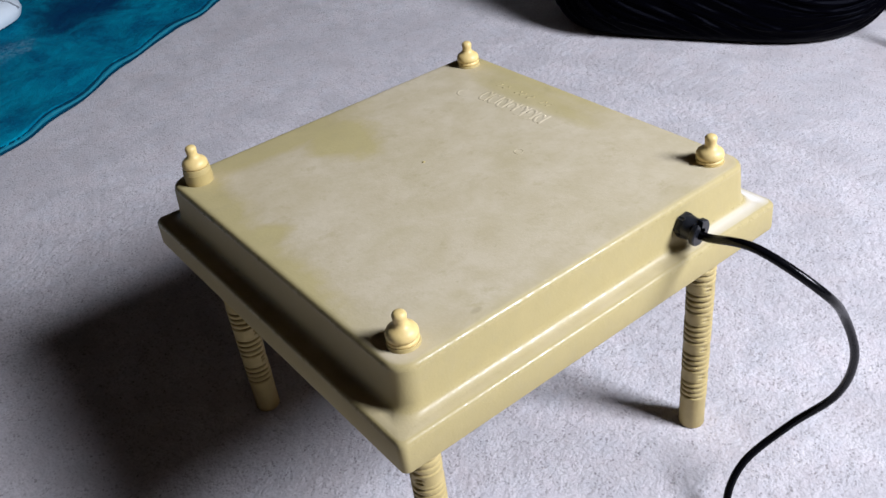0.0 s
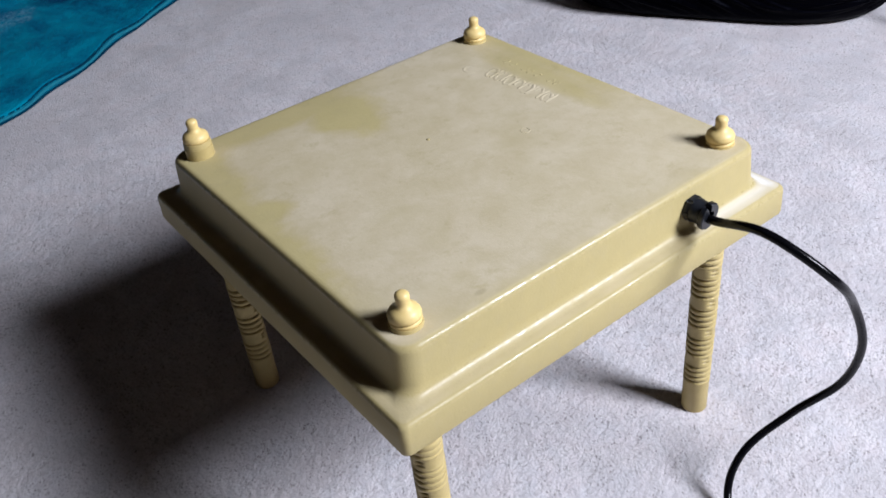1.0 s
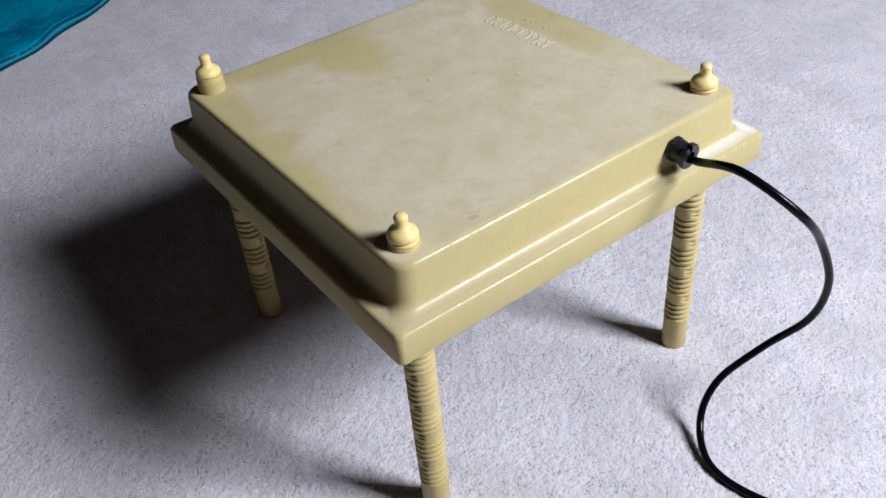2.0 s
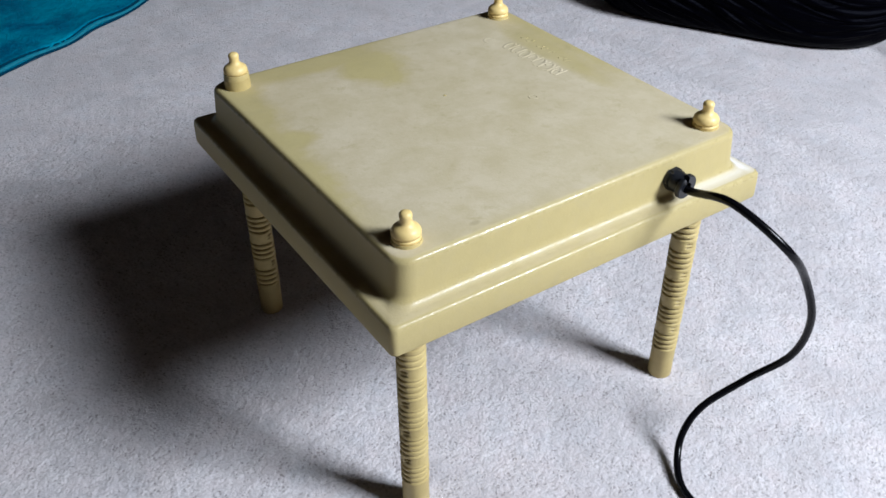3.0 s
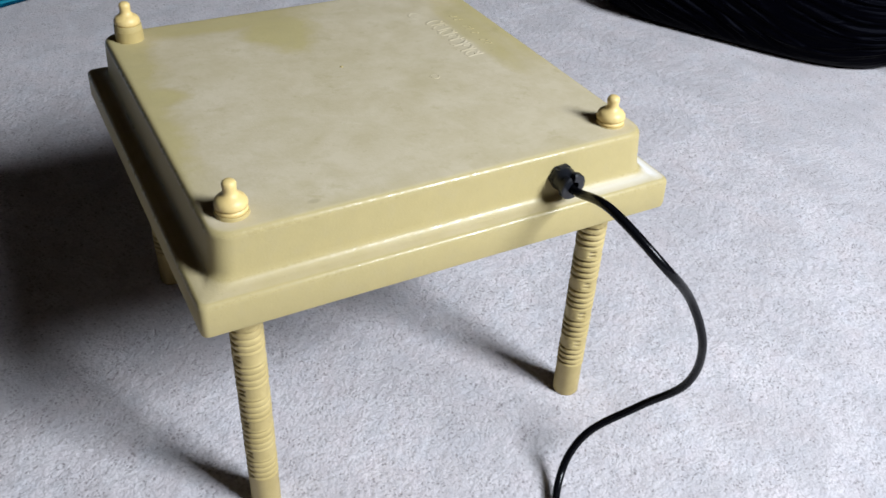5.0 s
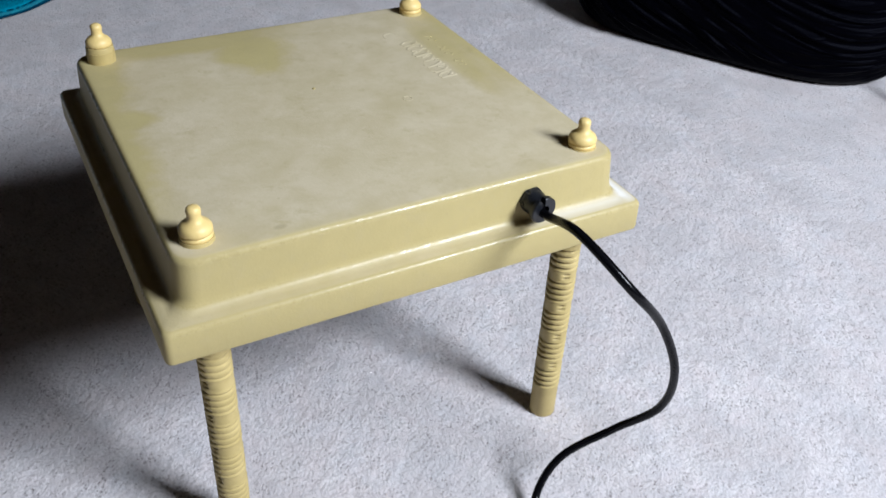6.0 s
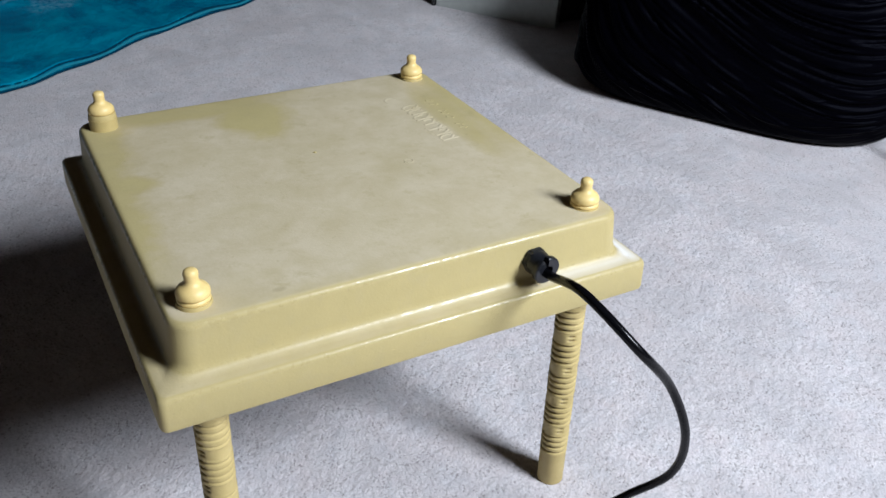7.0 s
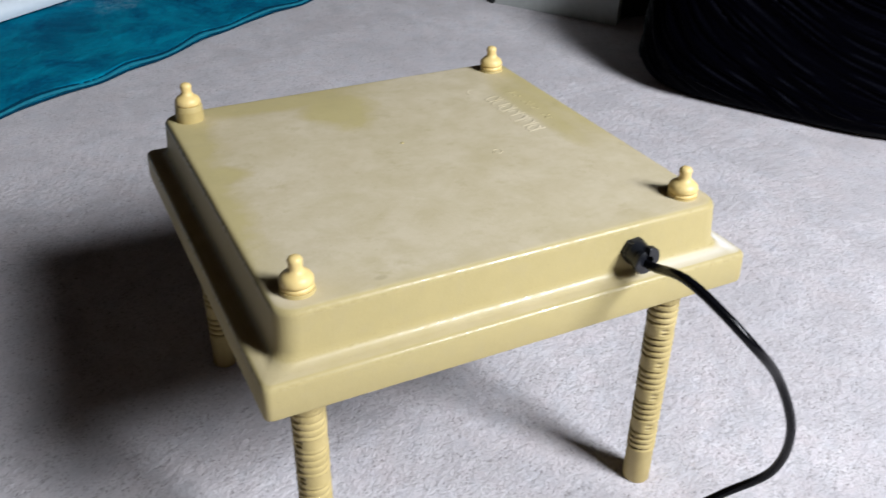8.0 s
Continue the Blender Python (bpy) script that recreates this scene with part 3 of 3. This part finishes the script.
# ---- the black bean bag ----
def bean_bag():
    """A boxy slumped cube of crinkled fabric: folds sweep down from one corner and flatten towards the hem."""
    cx, cy, half, yaw = 0.814, 0.400, 0.221, radians(37.0)
    nu, nv = 640, 420
    rng = np.random.default_rng(12)
    table = rng.random((64, 64))

    def value(x, y):
        """Smooth random field that repeats every 64 cells."""
        ix, iy = np.floor(x).astype(int), np.floor(y).astype(int)
        fx, fy = x - ix, y - iy
        fx, fy = fx * fx * (3 - 2 * fx), fy * fy * (3 - 2 * fy)
        a = table[iy % 64, ix % 64] * (1 - fx) + table[iy % 64, (ix + 1) % 64] * fx
        b = table[(iy + 1) % 64, ix % 64] * (1 - fx) + table[(iy + 1) % 64, (ix + 1) % 64] * fx
        return a * (1 - fy) + b * fy

    # scale of the outline against height
    prof = [(0.0, 0.50), (0.0008, 0.90), (0.004, 0.968), (0.012, 0.992), (0.035, 1.012), (0.07, 1.022), (0.12, 1.02), (0.17, 0.995), (0.215, 0.93), (0.25, 0.82), (0.272, 0.66), (0.285, 0.42), (0.29, 0.05)]
    s = np.linspace(0, len(prof) - 1, nv)
    z0, k0 = (np.interp(s, range(len(prof)), [p[c] for p in prof]) for c in (0, 1))
    k = np.ones(21) / 21
    z0[12:-12], k0[12:-12] = np.convolve(z0, k, "same")[12:-12], np.convolve(k0, k, "same")[12:-12]
    th = np.linspace(0, 2 * math.pi, nu, endpoint=False)
    T, Z = np.meshgrid(th, z0)
    K = np.repeat(k0[:, None], nu, 1)
    turn = T - yaw
    power = 3.2 + 1.4 * np.exp(-((T - radians(172)) / 0.7) ** 2)      # one corner stays crisp, the others are slumped round
    R = half * K / (np.abs(np.cos(turn)) ** power + np.abs(np.sin(turn)) ** power) ** (1 / power)
    # run: distance round the outline from the corner beside the board, towards the airer
    ring = np.stack([R[nv // 3] * np.cos(th), R[nv // 3] * np.sin(th)], -1)
    step = np.linalg.norm(np.roll(ring, -1, 0) - ring, axis=1)
    arc = np.concatenate([[0], np.cumsum(step)[:-1]])
    start = int(np.argmin(np.abs(th - radians(180))))
    total = step.sum()
    run = (arc - arc[start]) % total
    run = np.where(run > 0.62 * total, run - total, run)
    S = np.repeat(run[None, :], nv, 0)
    wob = value(S * 9 + 5, Z * 14 + 3) - 0.5
    level = Z - 0.17 * np.exp(-np.clip(S, -0.05, 1) / 0.16) - 0.05 * np.exp(-((S - 0.42) / 0.11) ** 2) + 0.020 * wob
    fold = 0
    for n, (freq, along, amp, off) in enumerate(((84, 5.0, 0.7, 0.0), (150, 7.0, 1.0, 9.3), (230, 10.0, 0.7, 21.7))):
        q = value(S * along + off, level * freq + 3.0 * (value(S * 6 + off, Z * 5 + n) - 0.5) + off)
        fold = fold + amp * (1 - np.abs(2 * q - 1)) ** 2.2
    fade = np.clip((Z - 0.006) / 0.030, 0, 1) * (0.45 + 0.9 * np.clip(value(S * 5 + 40, Z * 12 + 11) - 0.15, 0, 1))
    R = R + 0.0066 * fade * fold + 0.014 * wob * np.clip(Z / 0.05, 0, 1)
    P = np.stack([R * np.cos(T), R * np.sin(T), Z], -1)
    bag = thing("bean_bag", "slumped black bean bag in crinkled fabric with sweeping folds", "bean bag", pose(cx, cy, 0.0))
    low, high = int(np.argmax(z0 > 0.004)), int(np.argmax(z0 > 0.262))
    for name, a, c in (("base_panel", 0, low), ("side_panel", low, high), ("top_panel", high, nv - 1)):
        panel = new(name, grid_mesh(name, P[a:c + 1].reshape(-1, 3), nu, c - a + 1, M_BAG, True))
        panel.parent = bag
    seam = [tuple(p) for p in P[high][::4]]
    part("seam", tube(bmesh.new(), seam + seam[:1], 0.0022, 8), M_BAG, bag)


bean_bag()


# ---- black box beside the bean bag ----
crate = thing("storage_box", "plain black box standing behind the bean bag", "box", pose(0.640, 0.650, 0.0, 0, 0, 0))
part("body", box(bmesh.new(), 0.0, 0.34, 0.0, 0.28, 0.0, 0.26, 0.006), M_BLACK, crate)
part("lid", box(bmesh.new(), -0.006, 0.346, -0.006, 0.286, 0.262, 0.285, 0.005), M_BLACK, crate)

cushion = thing("floor_cushion", "flat black floor cushion on the carpet", "cushion", pose(1.10, 0.08, 0.0, 0, 0, 4))
cb = bmesh.new()
ring_loft(cb, [rounded_square(h, r, z) for h, r, z in ((0.19, 0.04, 0.0), (0.215, 0.06, 0.012), (0.22, 0.06, 0.03), (0.21, 0.06, 0.055), (0.17, 0.06, 0.07), (0.08, 0.05, 0.074))])
part("pad", cb, M_BAG, cushion)

# ---- white leg of a clothes airer ----
airer = thing("clothes_airer", "slim white metal airer leg with a black rubber foot", "clothes airer", pose(0.782, 0.086, 0.0))
part("leg", tube(bmesh.new(), [(0.0012, -0.0012, 0.008), (0.07, -0.05, 0.40), (0.13, -0.09, 0.75)], 0.0044, 14), M_WHITE, airer)
part("foot", tube(bmesh.new(), [(-0.0005, 0.0, -0.0005), (0.0002, -0.0008, 0.003), (0.0015, -0.0015, 0.009)], 0.0052, 14), M_RUBBER, airer, "black rubber end cap")

# ---- white plastic stand on the rug ----
stand = thing("plastic_stand", "white rounded plastic base standing on the rug", "plastic stand", pose(-0.218, 1.070, 0.012, 0, 0, 31.8))
sb = bmesh.new()
ring_loft(sb, [rounded_square(h, r, z, 10, hy) for h, r, z, hy in ((0.186, 0.05, 0.0, 0.118), (0.197, 0.06, 0.004, 0.129), (0.200, 0.062, 0.012, 0.132), (0.198, 0.06, 0.020, 0.130),
           (0.190, 0.058, 0.028, 0.122), (0.174, 0.05, 0.033, 0.106), (0.10, 0.04, 0.035, 0.05))])
part("base", sb, M_WHITE, stand)
hub = part("hub", lathe([(0.036, 0.030), (0.036, 0.040), (0.030, 0.050), (0.022, 0.056), (0.018, 0.075), (0.018, 0.30)], 32), M_WHITE, stand, "raised round boss with a pole")
hub.location = (0.118, -0.042, 0.0)
part("seam", tube(bmesh.new(), [(0.140, -0.072, 0.0342), (0.150, -0.100, 0.0330), (0.158, -0.118, 0.0275), (0.163, -0.1285, 0.018)], 0.0012, 6), M_SEAM, stand, "thin grey moulding seam")

# ---- pale board standing on the carpet beside the black box ----
panel = thing("board", "pale grey-green painted board standing beside the black box", "board", pose(0.492, 0.790, 0.0, 0, 0, -50.0))
part("face", box(bmesh.new(), 0.007, 0.209, 0.0, 0.022, -0.001, 0.24, 0.002), M_BOARD, panel)
part("edge_strip", box(bmesh.new(), 0.0, 0.006, -0.002, 0.024, -0.001, 0.242, 0.001), M_RUBBER, panel, "black edge strip")
